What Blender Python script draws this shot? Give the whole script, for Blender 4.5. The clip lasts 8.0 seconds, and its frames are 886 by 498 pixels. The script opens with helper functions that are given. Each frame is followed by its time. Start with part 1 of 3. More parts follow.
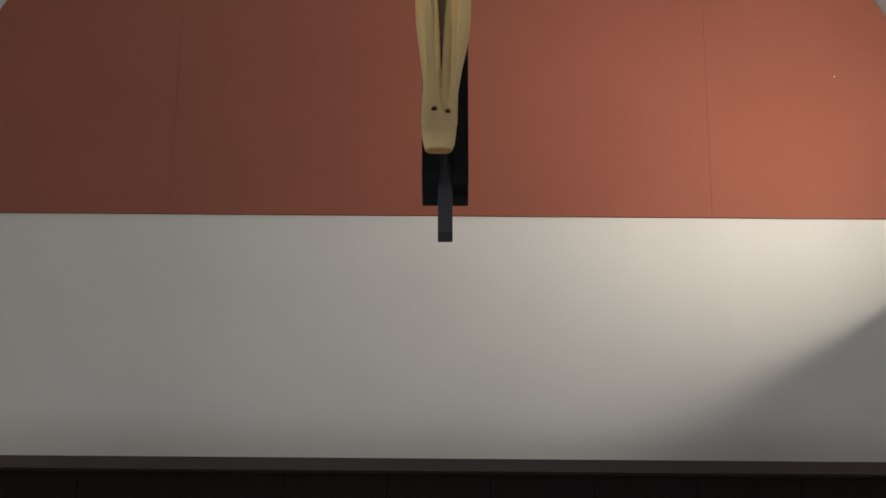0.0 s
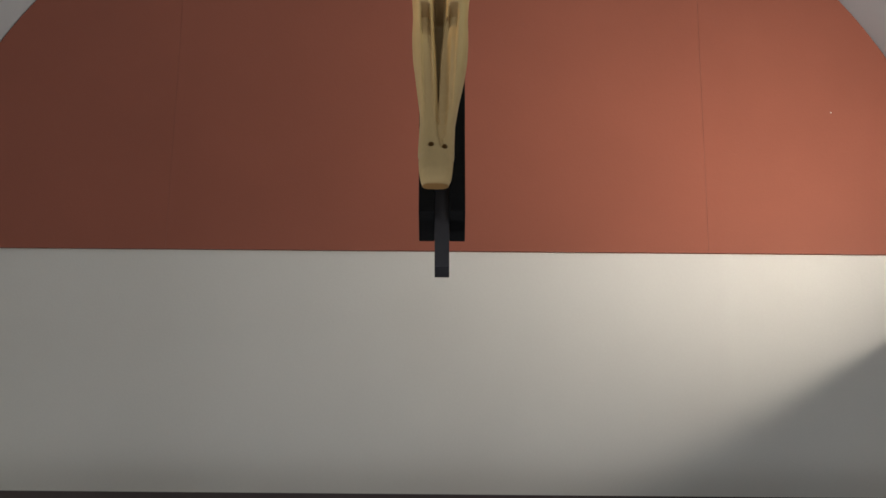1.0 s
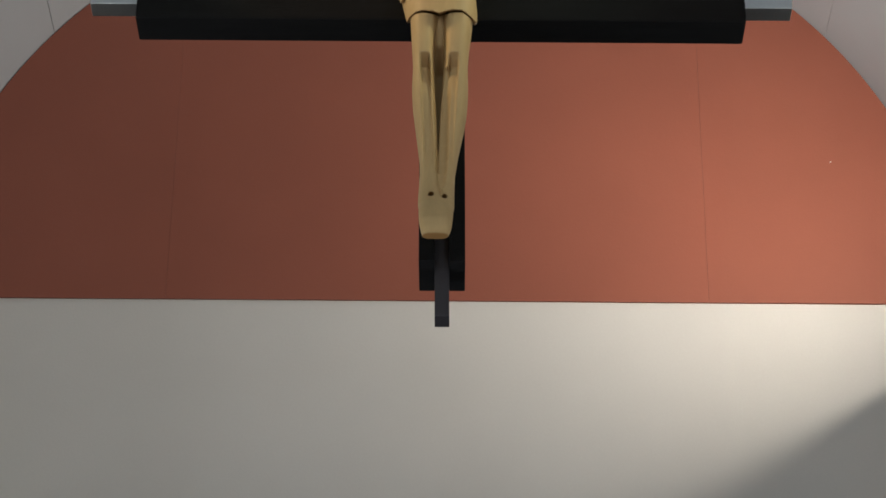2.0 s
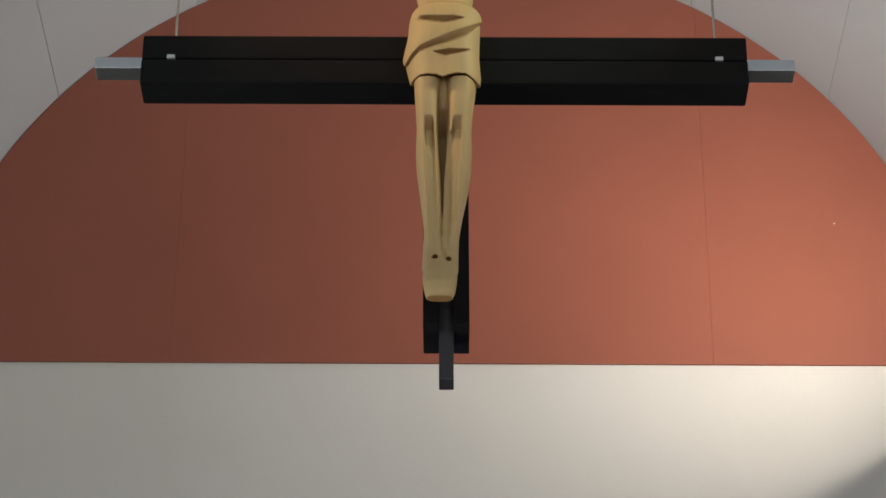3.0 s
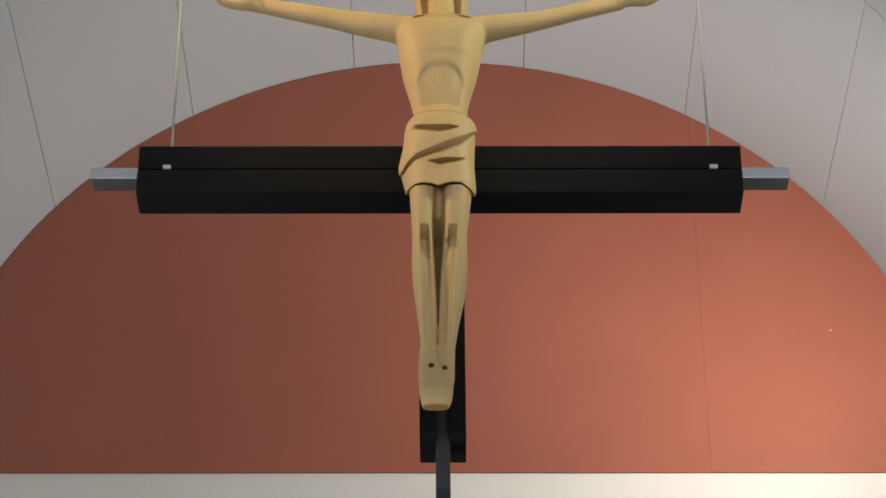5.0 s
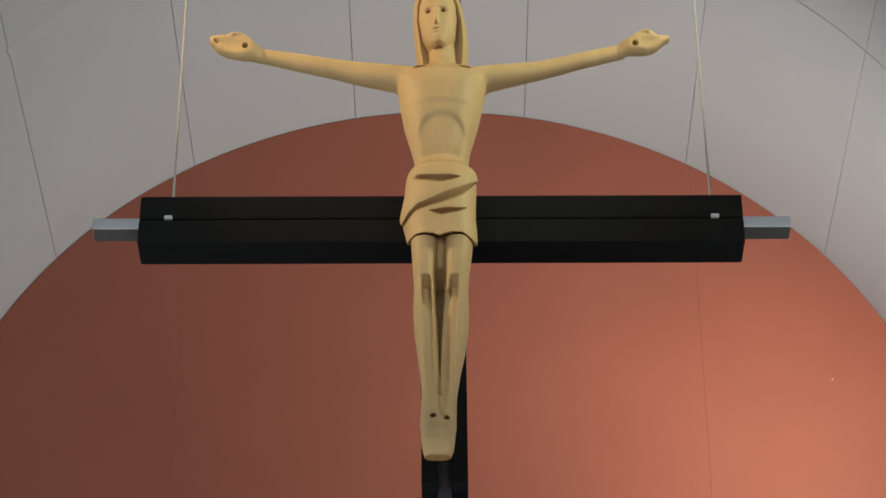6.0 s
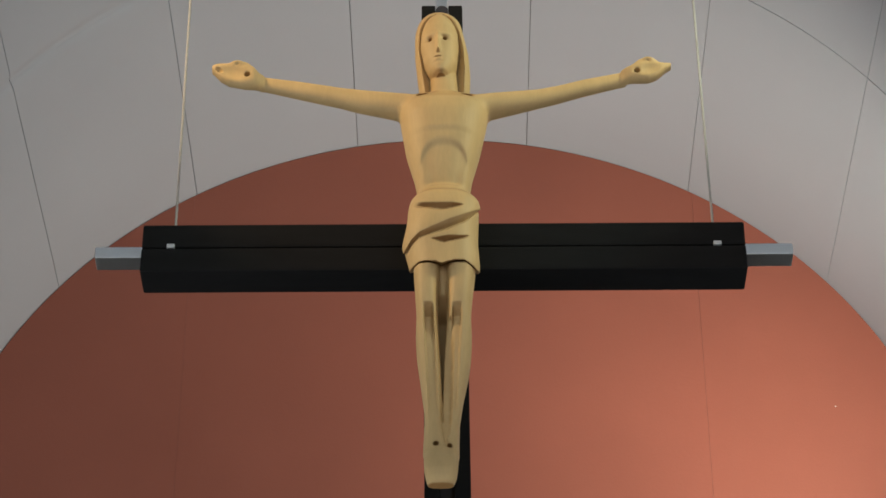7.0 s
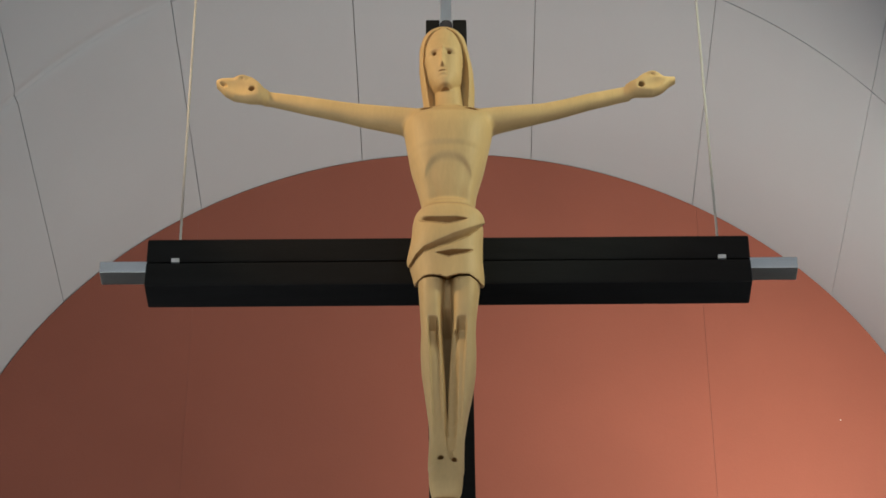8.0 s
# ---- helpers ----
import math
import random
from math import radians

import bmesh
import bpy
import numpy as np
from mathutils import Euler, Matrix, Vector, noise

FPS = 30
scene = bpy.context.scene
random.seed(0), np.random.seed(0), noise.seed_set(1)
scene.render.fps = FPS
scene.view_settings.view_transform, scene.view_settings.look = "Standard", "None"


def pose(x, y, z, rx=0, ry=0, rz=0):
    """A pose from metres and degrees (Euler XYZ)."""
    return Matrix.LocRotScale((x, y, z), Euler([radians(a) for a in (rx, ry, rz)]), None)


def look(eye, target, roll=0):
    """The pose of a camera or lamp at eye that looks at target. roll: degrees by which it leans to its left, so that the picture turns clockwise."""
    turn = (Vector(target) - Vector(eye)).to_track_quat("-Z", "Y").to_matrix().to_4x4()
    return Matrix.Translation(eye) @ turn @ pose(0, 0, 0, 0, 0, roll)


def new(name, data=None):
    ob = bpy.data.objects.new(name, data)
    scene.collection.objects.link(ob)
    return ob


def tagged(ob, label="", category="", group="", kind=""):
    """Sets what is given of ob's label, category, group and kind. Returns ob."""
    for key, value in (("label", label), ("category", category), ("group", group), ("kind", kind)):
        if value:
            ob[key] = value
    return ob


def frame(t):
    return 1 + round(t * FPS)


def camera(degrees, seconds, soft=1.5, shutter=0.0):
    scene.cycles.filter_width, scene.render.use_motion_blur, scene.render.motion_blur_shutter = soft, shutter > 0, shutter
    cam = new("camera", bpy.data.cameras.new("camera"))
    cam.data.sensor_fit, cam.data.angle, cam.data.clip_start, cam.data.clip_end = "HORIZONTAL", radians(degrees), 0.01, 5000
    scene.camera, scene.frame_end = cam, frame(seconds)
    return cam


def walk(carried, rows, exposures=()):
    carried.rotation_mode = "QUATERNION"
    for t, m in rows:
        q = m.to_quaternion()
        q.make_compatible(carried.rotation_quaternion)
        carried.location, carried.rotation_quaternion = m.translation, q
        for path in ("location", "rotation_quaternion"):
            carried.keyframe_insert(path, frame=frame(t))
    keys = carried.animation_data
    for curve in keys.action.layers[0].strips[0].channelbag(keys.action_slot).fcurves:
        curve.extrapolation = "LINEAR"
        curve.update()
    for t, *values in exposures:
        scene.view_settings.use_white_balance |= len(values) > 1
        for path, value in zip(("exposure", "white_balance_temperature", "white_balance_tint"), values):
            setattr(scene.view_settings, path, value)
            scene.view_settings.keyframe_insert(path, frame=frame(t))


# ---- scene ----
# ---- camera and its turn: it stands still and tilts upward ----
cam = camera(19.87, 8.0, soft=1.6)
EYE = Vector((0.0, 0.0, 1.6))
# seconds, tilt above the horizon, turn to the right, roll
TURN = [
    (0.0, 28.080, -0.370, 0.610),
    (0.5, 28.457, -0.285, 0.630),
    (1.0, 28.884, -0.295, 0.620),
    (1.5, 29.372, -0.318, 0.610),
    (1.7, 29.610, -0.310, 0.600),
    (2.8, 31.154, -0.391, 0.500),
    (3.0, 31.426, -0.433, 0.480),
    (3.5, 32.059, -0.452, 0.404),
    (4.0, 32.656, -0.437, 0.313),
    (4.5, 33.268, -0.370, 0.224),
    (4.7, 33.515, -0.355, 0.190),
    (5.8, 34.821, -0.352, 0.030),
    (6.0, 35.017, -0.383, 0.024),
    (6.5, 35.401, -0.422, -0.025),
    (7.0, 35.648, -0.451, -0.075),
    (7.5, 35.855, -0.490, -0.100),
    (8.0, 35.968, -0.577, -0.075),
]


def aim(tilt, turn, roll):
    p, y = radians(tilt), radians(turn)
    ahead = Vector((math.sin(y) * math.cos(p), math.cos(y) * math.cos(p), math.sin(p)))
    return look(EYE, EYE + ahead, roll)


EXPOSURES = [(0.0, -0.78), (1.5, -0.68), (3.0, -0.45), (4.5, -0.20), (6.0, -0.30), (8.0, -0.33)]
walk(cam, [(t, aim(a, b, c)) for t, a, b, c in TURN], EXPOSURES)

# ---- plan ----
END_Y = 10.0            # face of the end wall
AXIS_X = -0.078         # middle of the barrel vault
SPRING_Z = 7.10         # springing line of the vault
RADIUS, RISE = 2.36, 2.338
BACK_Y = -9.0           # wall behind the camera
CROSS_X, CROSS_Y = -0.0515, 6.20    # middle and front of the black boards
BEAM_Z = 6.056          # top of the lower beam board
BOARD, GAP, DEPTH = 0.045, 0.042, 0.177
BEAM_H, BEAM_D = 0.085, 0.118      # section of the lower beam board
LEAN = 0.0083           # shear of the upright, set to fit the camera's view
SEAM_Y = 8.455           # joint across the vault
SIDE_R, SIDE_L = AXIS_X + RADIUS, AXIS_X - RADIUS

# ---- world and light ----
world = bpy.data.worlds.new("world")
scene.world = world
world.use_nodes = True
wn = world.node_tree.nodes
sky = wn.new("ShaderNodeTexSky")
sky.sky_type, sky.sun_disc = "NISHITA", False
sky.sun_elevation, sky.sun_rotation = radians(35), radians(100)
world.node_tree.links.new(sky.outputs[0], wn["Background"].inputs[0])
wn["Background"].inputs[1].default_value = 0.08


def area(name, m, w, h, watts, colour, spread=180):
    data = bpy.data.lights.new(name, "AREA")
    data.shape, data.size, data.size_y = "RECTANGLE", w, h
    data.energy, data.color, data.spread = watts, colour, radians(spread)
    ob = new(name, data)
    ob.matrix_world = m
    return ob


# unseen floodlight over an added ledge that cuts its light on the white wall
area("floodlight", look((2.22, 8.4, 6.870), (0.35, 9.9, 8.32)), 0.06, 0.066, 45, (1.0, 0.89, 0.76), 122)
# unseen fill lamps added beside and behind the camera, and low under the cross
area("rear_fill", look((AXIS_X, BACK_Y - 0.1, 4.6), (AXIS_X, 0, 4.9)), 2.4, 3.6, 115, (0.94, 0.97, 1.0))
area("nave_fill_left", look((SIDE_L - 0.10, -0.5, 5.1), (0, 1.0, 5.4)), 1.4, 2.4, 108, (0.92, 0.96, 1.0))
area("nave_fill_right", look((SIDE_R + 0.10, -0.5, 5.1), (0, 1.0, 5.4)), 1.4, 2.4, 68, (0.87, 0.94, 1.0))
area("low_fill_left", look((SIDE_L - 0.10, 6.0, 2.6), (0, 6.6, 5.0)), 1.5, 2.2, 60, (0.91, 0.96, 1.0))
area("low_fill_right", look((SIDE_R + 0.10, 6.0, 2.6), (0, 6.6, 5.0)), 1.5, 2.2, 30, (0.89, 0.95, 1.0))


def spot(name, eye, target, watts, colour, degrees, size):
    data = bpy.data.lights.new(name, "SPOT")
    data.energy, data.color, data.spot_size, data.spot_blend, data.shadow_soft_size = watts, colour, radians(degrees), 0.5, size
    ob = new(name, data)
    ob.matrix_world = look(eye, target)
    return ob


# two spotlights hung at the sides of the vault, trained on the figure
spot("spotlight_left", (SIDE_L + 0.55, 5.25, 7.4), (-0.05, 6.02, 6.80), 158, (1.0, 0.70, 0.37), 62, 0.06)
spot("spotlight_right", (SIDE_R - 0.55, 5.25, 7.4), (-0.05, 6.02, 6.80), 138, (0.95, 0.96, 0.64), 62, 0.06)


# ---- materials ----
def material(name, colour, rough=0.6, metal=0.0, var=0.08, scale=3.0, grain=60.0, bump=0.05, stretch=(1, 1, 1), spec=0.5):
    """A surface with broad stains and fine grain: base colour varied at two scales, and a fine relief."""
    m = bpy.data.materials.new(name)
    m.use_nodes = True
    nt = m.node_tree
    n, l = nt.nodes, nt.links
    b = n["Principled BSDF"]
    co = n.new("ShaderNodeTexCoord")
    mp = n.new("ShaderNodeMapping")
    mp.inputs["Scale"].default_value = stretch
    l.new(co.outputs["Object"], mp.inputs[0])
    broad, fine = n.new("ShaderNodeTexNoise"), n.new("ShaderNodeTexNoise")
    broad.inputs["Scale"].default_value, broad.inputs["Detail"].default_value = scale, 5
    fine.inputs["Scale"].default_value, fine.inputs["Detail"].default_value = grain, 4
    l.new(mp.outputs[0], broad.inputs["Vector"])
    l.new(mp.outputs[0], fine.inputs["Vector"])
    mix = n.new("ShaderNodeMath")
    mix.operation = "MULTIPLY_ADD"
    l.new(fine.outputs[0], mix.inputs[0])
    mix.inputs[1].default_value = 0.45
    l.new(broad.outputs[0], mix.inputs[2])
    ramp = n.new("ShaderNodeMapRange")
    ramp.inputs["From Min"].default_value, ramp.inputs["From Max"].default_value = 0.4, 1.05
    ramp.inputs["To Min"].default_value, ramp.inputs["To Max"].default_value = 1 - var, 1 + var
    l.new(mix.outputs[0], ramp.inputs[0])
    mul = n.new("ShaderNodeVectorMath")
    mul.operation = "SCALE"
    mul.inputs[0].default_value = colour
    l.new(ramp.outputs[0], mul.inputs["Scale"])
    l.new(mul.outputs[0], b.inputs["Base Color"])
    rr = n.new("ShaderNodeMapRange")
    rr.inputs["To Min"].default_value, rr.inputs["To Max"].default_value = max(rough - 0.1, 0.05), min(rough + 0.1, 1)
    l.new(fine.outputs[0], rr.inputs[0])
    l.new(rr.outputs[0], b.inputs["Roughness"])
    b.inputs["Metallic"].default_value = metal
    b.inputs["Specular IOR Level"].default_value = spec
    bp = n.new("ShaderNodeBump")
    bp.inputs["Strength"].default_value, bp.inputs["Distance"].default_value = bump, 0.004
    l.new(fine.outputs[0], bp.inputs["Height"])
    l.new(bp.outputs[0], b.inputs["Normal"])
    return m


M_WHITE = material("white_plaster", (0.68, 0.67, 0.645), 0.85, var=0.045, scale=1.6, grain=90, bump=0.12, spec=0.2)
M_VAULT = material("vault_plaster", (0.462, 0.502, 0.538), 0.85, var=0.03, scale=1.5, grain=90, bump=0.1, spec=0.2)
M_RED = material("brick_red_paint", (0.312, 0.100, 0.065), 0.55, var=0.06, scale=2.0, grain=110, bump=0.12, spec=0.4)
M_JOINT = material("dark_joint", (0.09, 0.085, 0.085), 0.9, var=0.1)
M_CAP = material("dark_brown_timber", (0.05, 0.035, 0.034), 0.55, var=0.2, scale=2.0, grain=30, bump=0.2, stretch=(0.6, 6, 6))
M_TIMBER = material("dark_stained_timber", (0.009, 0.006, 0.005), 0.6, var=0.25, scale=2.0, grain=30, bump=0.2, stretch=(6, 6, 0.6), spec=0.15)
M_BLACK = material("black_stained_board", (0.0076, 0.0077, 0.0083), 0.8, var=0.3, scale=5, grain=40, bump=0.25, stretch=(1, 6, 6), spec=0.15)
M_STEEL = material("brushed_steel", (0.86, 0.86, 0.86), 0.34, metal=1.0, var=0.08, scale=6, grain=120, bump=0.1)
M_CABLE = material("steel_rope", (0.40, 0.40, 0.40), 0.5, metal=0.2, var=0.1, scale=30, grain=300, bump=0.3)
# collar colour, and painted shade for the lower bar end
M_STEEL_DARK = material("dark_and_shaded_steel", (0.055, 0.052, 0.060), 0.5, metal=0.4, var=0.15, scale=8, grain=90, bump=0.1)
M_ZINC = material("zinc_plated", (0.62, 0.64, 0.66), 0.45, metal=0.35, var=0.1)
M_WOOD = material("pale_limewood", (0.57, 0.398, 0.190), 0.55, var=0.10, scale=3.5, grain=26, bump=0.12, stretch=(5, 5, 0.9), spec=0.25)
M_FLOOR = material("stone_floor", (0.42, 0.38, 0.33), 0.5, var=0.15, scale=2, grain=40)


# shade put into the wood colour: up- and down-facing faces browner, arms excepted
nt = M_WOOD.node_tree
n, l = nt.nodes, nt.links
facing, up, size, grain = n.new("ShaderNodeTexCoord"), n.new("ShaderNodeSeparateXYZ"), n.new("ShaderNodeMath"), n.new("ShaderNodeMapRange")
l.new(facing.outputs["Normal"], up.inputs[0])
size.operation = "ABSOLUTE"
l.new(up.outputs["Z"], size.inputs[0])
# this grain node masks the painted shade by how level a face lies
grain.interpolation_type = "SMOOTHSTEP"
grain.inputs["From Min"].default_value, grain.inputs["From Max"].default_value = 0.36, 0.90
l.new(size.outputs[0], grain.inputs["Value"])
shade_mix = n.new("ShaderNodeMix")
shade_mix.data_type, shade_mix.blend_type = "RGBA", "MULTIPLY"
shade_mix.inputs[7].default_value = (0.52, 0.40, 0.30, 1)
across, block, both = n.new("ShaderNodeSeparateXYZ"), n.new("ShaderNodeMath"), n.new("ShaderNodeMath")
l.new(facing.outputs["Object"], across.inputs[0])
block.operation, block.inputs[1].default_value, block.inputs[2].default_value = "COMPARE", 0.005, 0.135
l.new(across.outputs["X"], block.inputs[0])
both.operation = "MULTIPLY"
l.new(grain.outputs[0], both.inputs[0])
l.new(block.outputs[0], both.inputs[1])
l.new(both.outputs[0], shade_mix.inputs[0])
l.new(n["Principled BSDF"].inputs["Base Color"].links[0].from_socket, shade_mix.inputs[6])
l.new(shade_mix.outputs[2], n["Principled BSDF"].inputs["Base Color"])


# ---- mesh helpers ----
def mesh_object(name, bm, mat, parent=None, smooth=False):
    me = bpy.data.meshes.new(name)
    bmesh.ops.recalc_face_normals(bm, faces=bm.faces)
    bm.to_mesh(me)
    bm.free()
    me.materials.append(mat)
    if smooth:
        me.polygons.foreach_set("use_smooth", [True] * len(me.polygons))
    ob = new(name, me)
    if parent:
        ob.parent = parent
        ob.matrix_parent_inverse = parent.matrix_world.inverted()
    return ob


def part(name, bm, mat, parent, label="", smooth=False):
    return tagged(mesh_object(name, bm, mat, parent, smooth), label)


def box(x0, x1, y0, y1, z0, z1, bevel=0.0, bm=None):
    own = bmesh.new()
    bmesh.ops.create_cube(own, size=1, matrix=Matrix.Translation(((x0 + x1) / 2, (y0 + y1) / 2, (z0 + z1) / 2)) @ Matrix.Diagonal((x1 - x0, y1 - y0, z1 - z0, 1)))
    if bevel:
        bmesh.ops.bevel(own, geom=own.edges[:], offset=bevel, segments=2, profile=0.7, affect="EDGES")
    if bm is None:
        return own
    me = bpy.data.meshes.new("tmp")
    own.to_mesh(me)
    own.free()
    bm.from_mesh(me)
    bpy.data.meshes.remove(me)
    return bm


def structure(name, bm, mat, label, category=""):
    return tagged(mesh_object(name, bm, mat), label, category, kind="structure")


# ---- the large structure ----
TOP = SPRING_Z + RADIUS + 0.35
SCREEN_Y = 9.7          # front of the dark timber screen
LEDGE_Z, CAP_Z = 5.787, 5.730       # top and underside of its cap board

bm = box(SIDE_L - 0.4, SIDE_R + 0.4, END_Y, END_Y + 0.3, 0.0, TOP)
structure("wall_north", bm, M_WHITE, "smooth white plastered end wall below a red lunette", "wall")


def side_wall(x0, x1):
    """A side wall with two openings cut through its thickness, added for the fill lamps."""
    bm = bmesh.new()
    openings = [(-1.3, 0.3, 3.8, 6.4), (5.0, 7.0, 1.2, 4.0)]
    y = BACK_Y
    for y0, y1, z0, z1 in openings:
        box(x0, x1, y, y0, 0.0, SPRING_Z, bm=bm)
        box(x0, x1, y0, y1, 0.0, z0, bm=bm)
        box(x0, x1, y0, y1, z1, SPRING_Z, bm=bm)
        y = y1
    return box(x0, x1, y, END_Y, 0.0, SPRING_Z, bm=bm)


structure("wall_west", side_wall(SIDE_L - 0.4, SIDE_L), M_WHITE, "white plastered side wall with openings added for fill lamps", "wall")
BLOCKER_X, BLOCKER_Z = 2.08, 6.778      # edge and top of the unseen ledge added to block the floodlight
bm = side_wall(SIDE_R, SIDE_R + 0.4)
box(BLOCKER_X, SIDE_R + 0.001, 5.2, END_Y, BLOCKER_Z - 0.12, BLOCKER_Z, bm=bm)
structure("wall_east", bm, M_WHITE, "white plastered side wall with a ledge added to block light", "wall")
bm = box(SIDE_L - 0.4, SIDE_R + 0.4, BACK_Y - 0.3, BACK_Y, 0.0, 2.6)
# these pieces leave an opening, added for the rear fill lamp
box(SIDE_L - 0.4, AXIS_X - 1.3, BACK_Y - 0.3, BACK_Y, 2.6, 6.6, bm=bm)
box(AXIS_X + 1.3, SIDE_R + 0.4, BACK_Y - 0.3, BACK_Y, 2.6, 6.6, bm=bm)
box(SIDE_L - 0.4, SIDE_R + 0.4, BACK_Y - 0.3, BACK_Y, 6.6, TOP, bm=bm)
structure("wall_south", bm, M_WHITE, "white plastered wall with a tall opening added for a fill lamp", "wall")
structure("floor", box(SIDE_L - 0.4, SIDE_R + 0.4, BACK_Y - 0.3, END_Y + 0.3, -0.2, 0.0), M_FLOOR, "pale worn stone floor", "floor")


def vault():
    """Barrel vault of curved plaster panels with open hairline joints, as one mesh, over a dark backing."""
    step, first = 20.6, 18.0
    arcs = [(0.0, first)] + [(first + step * i, first + step * (i + 1)) for i in range(7)] + [(first + step * 7, 180.0)]
    rows = [END_Y + 0.05, SEAM_Y]
    while rows[-1] > BACK_Y:
        rows.append(max(rows[-1] - 1.57, BACK_Y))
    bm = bmesh.new()
    half = 0.0018

    def inner(a, y):
        # hand-trowelled plaster: faint waves, and a soft hollow along the cross joint on one side
        side = min(max((math.degrees(a) - 119) / 6, 0), 1)
        wave = 0.0016 * noise.noise(Vector((a * 3.1, y * 1.7, 0.3)))
        return RADIUS + 0.013 * side * math.exp(-((y - 8.435) / 0.030) ** 2) - wave

    for a0, a1 in arcs:
        for y1, y0 in zip(rows, rows[1:]):
            n = max(3, int((a1 - a0) / 0.7))
            m = 90 if y1 > 6.9 else 2
            d = math.degrees(half / RADIUS)
            seam = 0.0003 if a0 > 115 else 0.0024     # on one side the cross joint is filled
            front, back = [], []
            for i in range(n + 1):
                a = radians(a0 + d + (a1 - a0 - 2 * d) * i / n)
                c, s = math.cos(a), math.sin(a)
                ys = [y0 + seam + (y1 - y0 - 2 * seam) * q / m for q in range(m + 1)]
                front.append([bm.verts.new((AXIS_X + r * c, y, SPRING_Z + (r - RADIUS + RISE) * s)) for y in ys for r in [inner(a, y)]])
                back.append([bm.verts.new((AXIS_X + r * c, y, SPRING_Z + (r - RADIUS + RISE) * s)) for y in ys for r in [RADIUS + 0.0155]])
            for i in range(n):
                for q in range(m):
                    bm.faces.new((front[i][q], front[i][q + 1], front[i + 1][q + 1], front[i + 1][q]))
                for q in (0, m):
                    bm.faces.new((front[i][q], front[i + 1][q], back[i + 1][q], back[i][q]))
            for i in (0, n):
                for q in range(m):
                    bm.faces.new((front[i][q], front[i][q + 1], back[i][q + 1], back[i][q]))
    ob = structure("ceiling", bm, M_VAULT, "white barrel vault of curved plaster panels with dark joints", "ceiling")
    ob.data.polygons.foreach_set("use_smooth", [True] * len(ob.data.polygons))
    ob.data.set_sharp_from_angle(angle=radians(40))
    bm = bmesh.new()
    ring = []
    for i in range(61):
        a = radians(180 * i / 60)
        ring.append([bm.verts.new((AXIS_X + r * math.cos(a), y, SPRING_Z + (r - RADIUS + RISE) * math.sin(a))) for r in (RADIUS + 0.016, RADIUS + 0.2) for y in (BACK_Y, END_Y)])
    for p, q in zip(ring, ring[1:]):
        bm.faces.new((p[0], p[1], q[1], q[0]))
        bm.faces.new((p[2], q[2], q[3], p[3]))
        bm.faces.new((p[0], q[0], q[2], p[2]))
        bm.faces.new((p[1], p[3], q[3], q[1]))
    structure("ceiling_backing", bm, M_JOINT, "dark backing behind the joints of the vault", "ceiling")
    return ob


vault()


def lunette():
    """Half-round red field, proud of the wall, of three upright panels with hairline joints."""
    joints = [-RADIUS, -1.304 - AXIS_X, 1.147 - AXIS_X, RADIUS]
    r, out = RADIUS - 0.0045, 0.014
    bm = bmesh.new()
    base = None
    for i, (u0, u1) in enumerate(zip(joints, joints[1:])):
        bm = bmesh.new()
        u0, u1 = u0 + (0, 0.0003, 0.0005)[i], u1 - (0.0003, 0.0005, 0)[i]
        n = 60
        us = [u0 + (u1 - u0) * k / n for k in range(n + 1)]
        tops = [math.sqrt(max(r * r - u * u, 0)) * RISE / RADIUS for u in us]
        front = [(AXIS_X + us[0], SPRING_Z)] + [(AXIS_X + u, SPRING_Z + h) for u, h in zip(us, tops) if h > 0.002] + [(AXIS_X + us[-1], SPRING_Z)]
        vf = [bm.verts.new((x, END_Y - out, z)) for x, z in front]
        vb = [bm.verts.new((x, END_Y - 0.005, z)) for x, z in front]
        bm.faces.new(vf)
        bm.faces.new(vb[::-1])
        for k in range(len(front)):
            j = (k + 1) % len(front)
            bm.faces.new((vf[k], vb[k], vb[j], vf[j]))
        if base is None:
            base = tagged(new("wall_lunette"), "brick-red painted half-round field under the vault", "wall", kind="structure")
        bmesh.ops.remove_doubles(bm, verts=bm.verts, dist=1e-5)
        part("panel", bm, M_RED, base)
    # dark board behind the panels, seen only as a hairline round their edge
    bm = bmesh.new()
    rim = [(AXIS_X + RADIUS * math.cos(radians(a)), SPRING_Z + 0.002 + RISE * math.sin(radians(a))) for a in range(0, 181, 2)]
    vf = [bm.verts.new((x, END_Y - 0.0045, z)) for x, z in rim]
    vb = [bm.verts.new((x, END_Y - 0.001, z)) for x, z in rim]
    bm.faces.new(vf)
    bm.faces.new(vb[::-1])
    for k in range(len(rim)):
        j = (k + 1) % len(rim)
        bm.faces.new((vf[k], vb[k], vb[j], vf[j]))
    part("backing", bm, M_JOINT, base, "dark backing board")
    chip = bmesh.new()
    bmesh.ops.create_cone(chip, cap_ends=True, segments=7, radius1=0.0042, radius2=0.0028, depth=0.0012, matrix=pose(1.744, END_Y - out - 0.0005, 7.85, 90))
    part("paint_chip", chip, M_WHITE, base, "small white paint chip")


lunette()


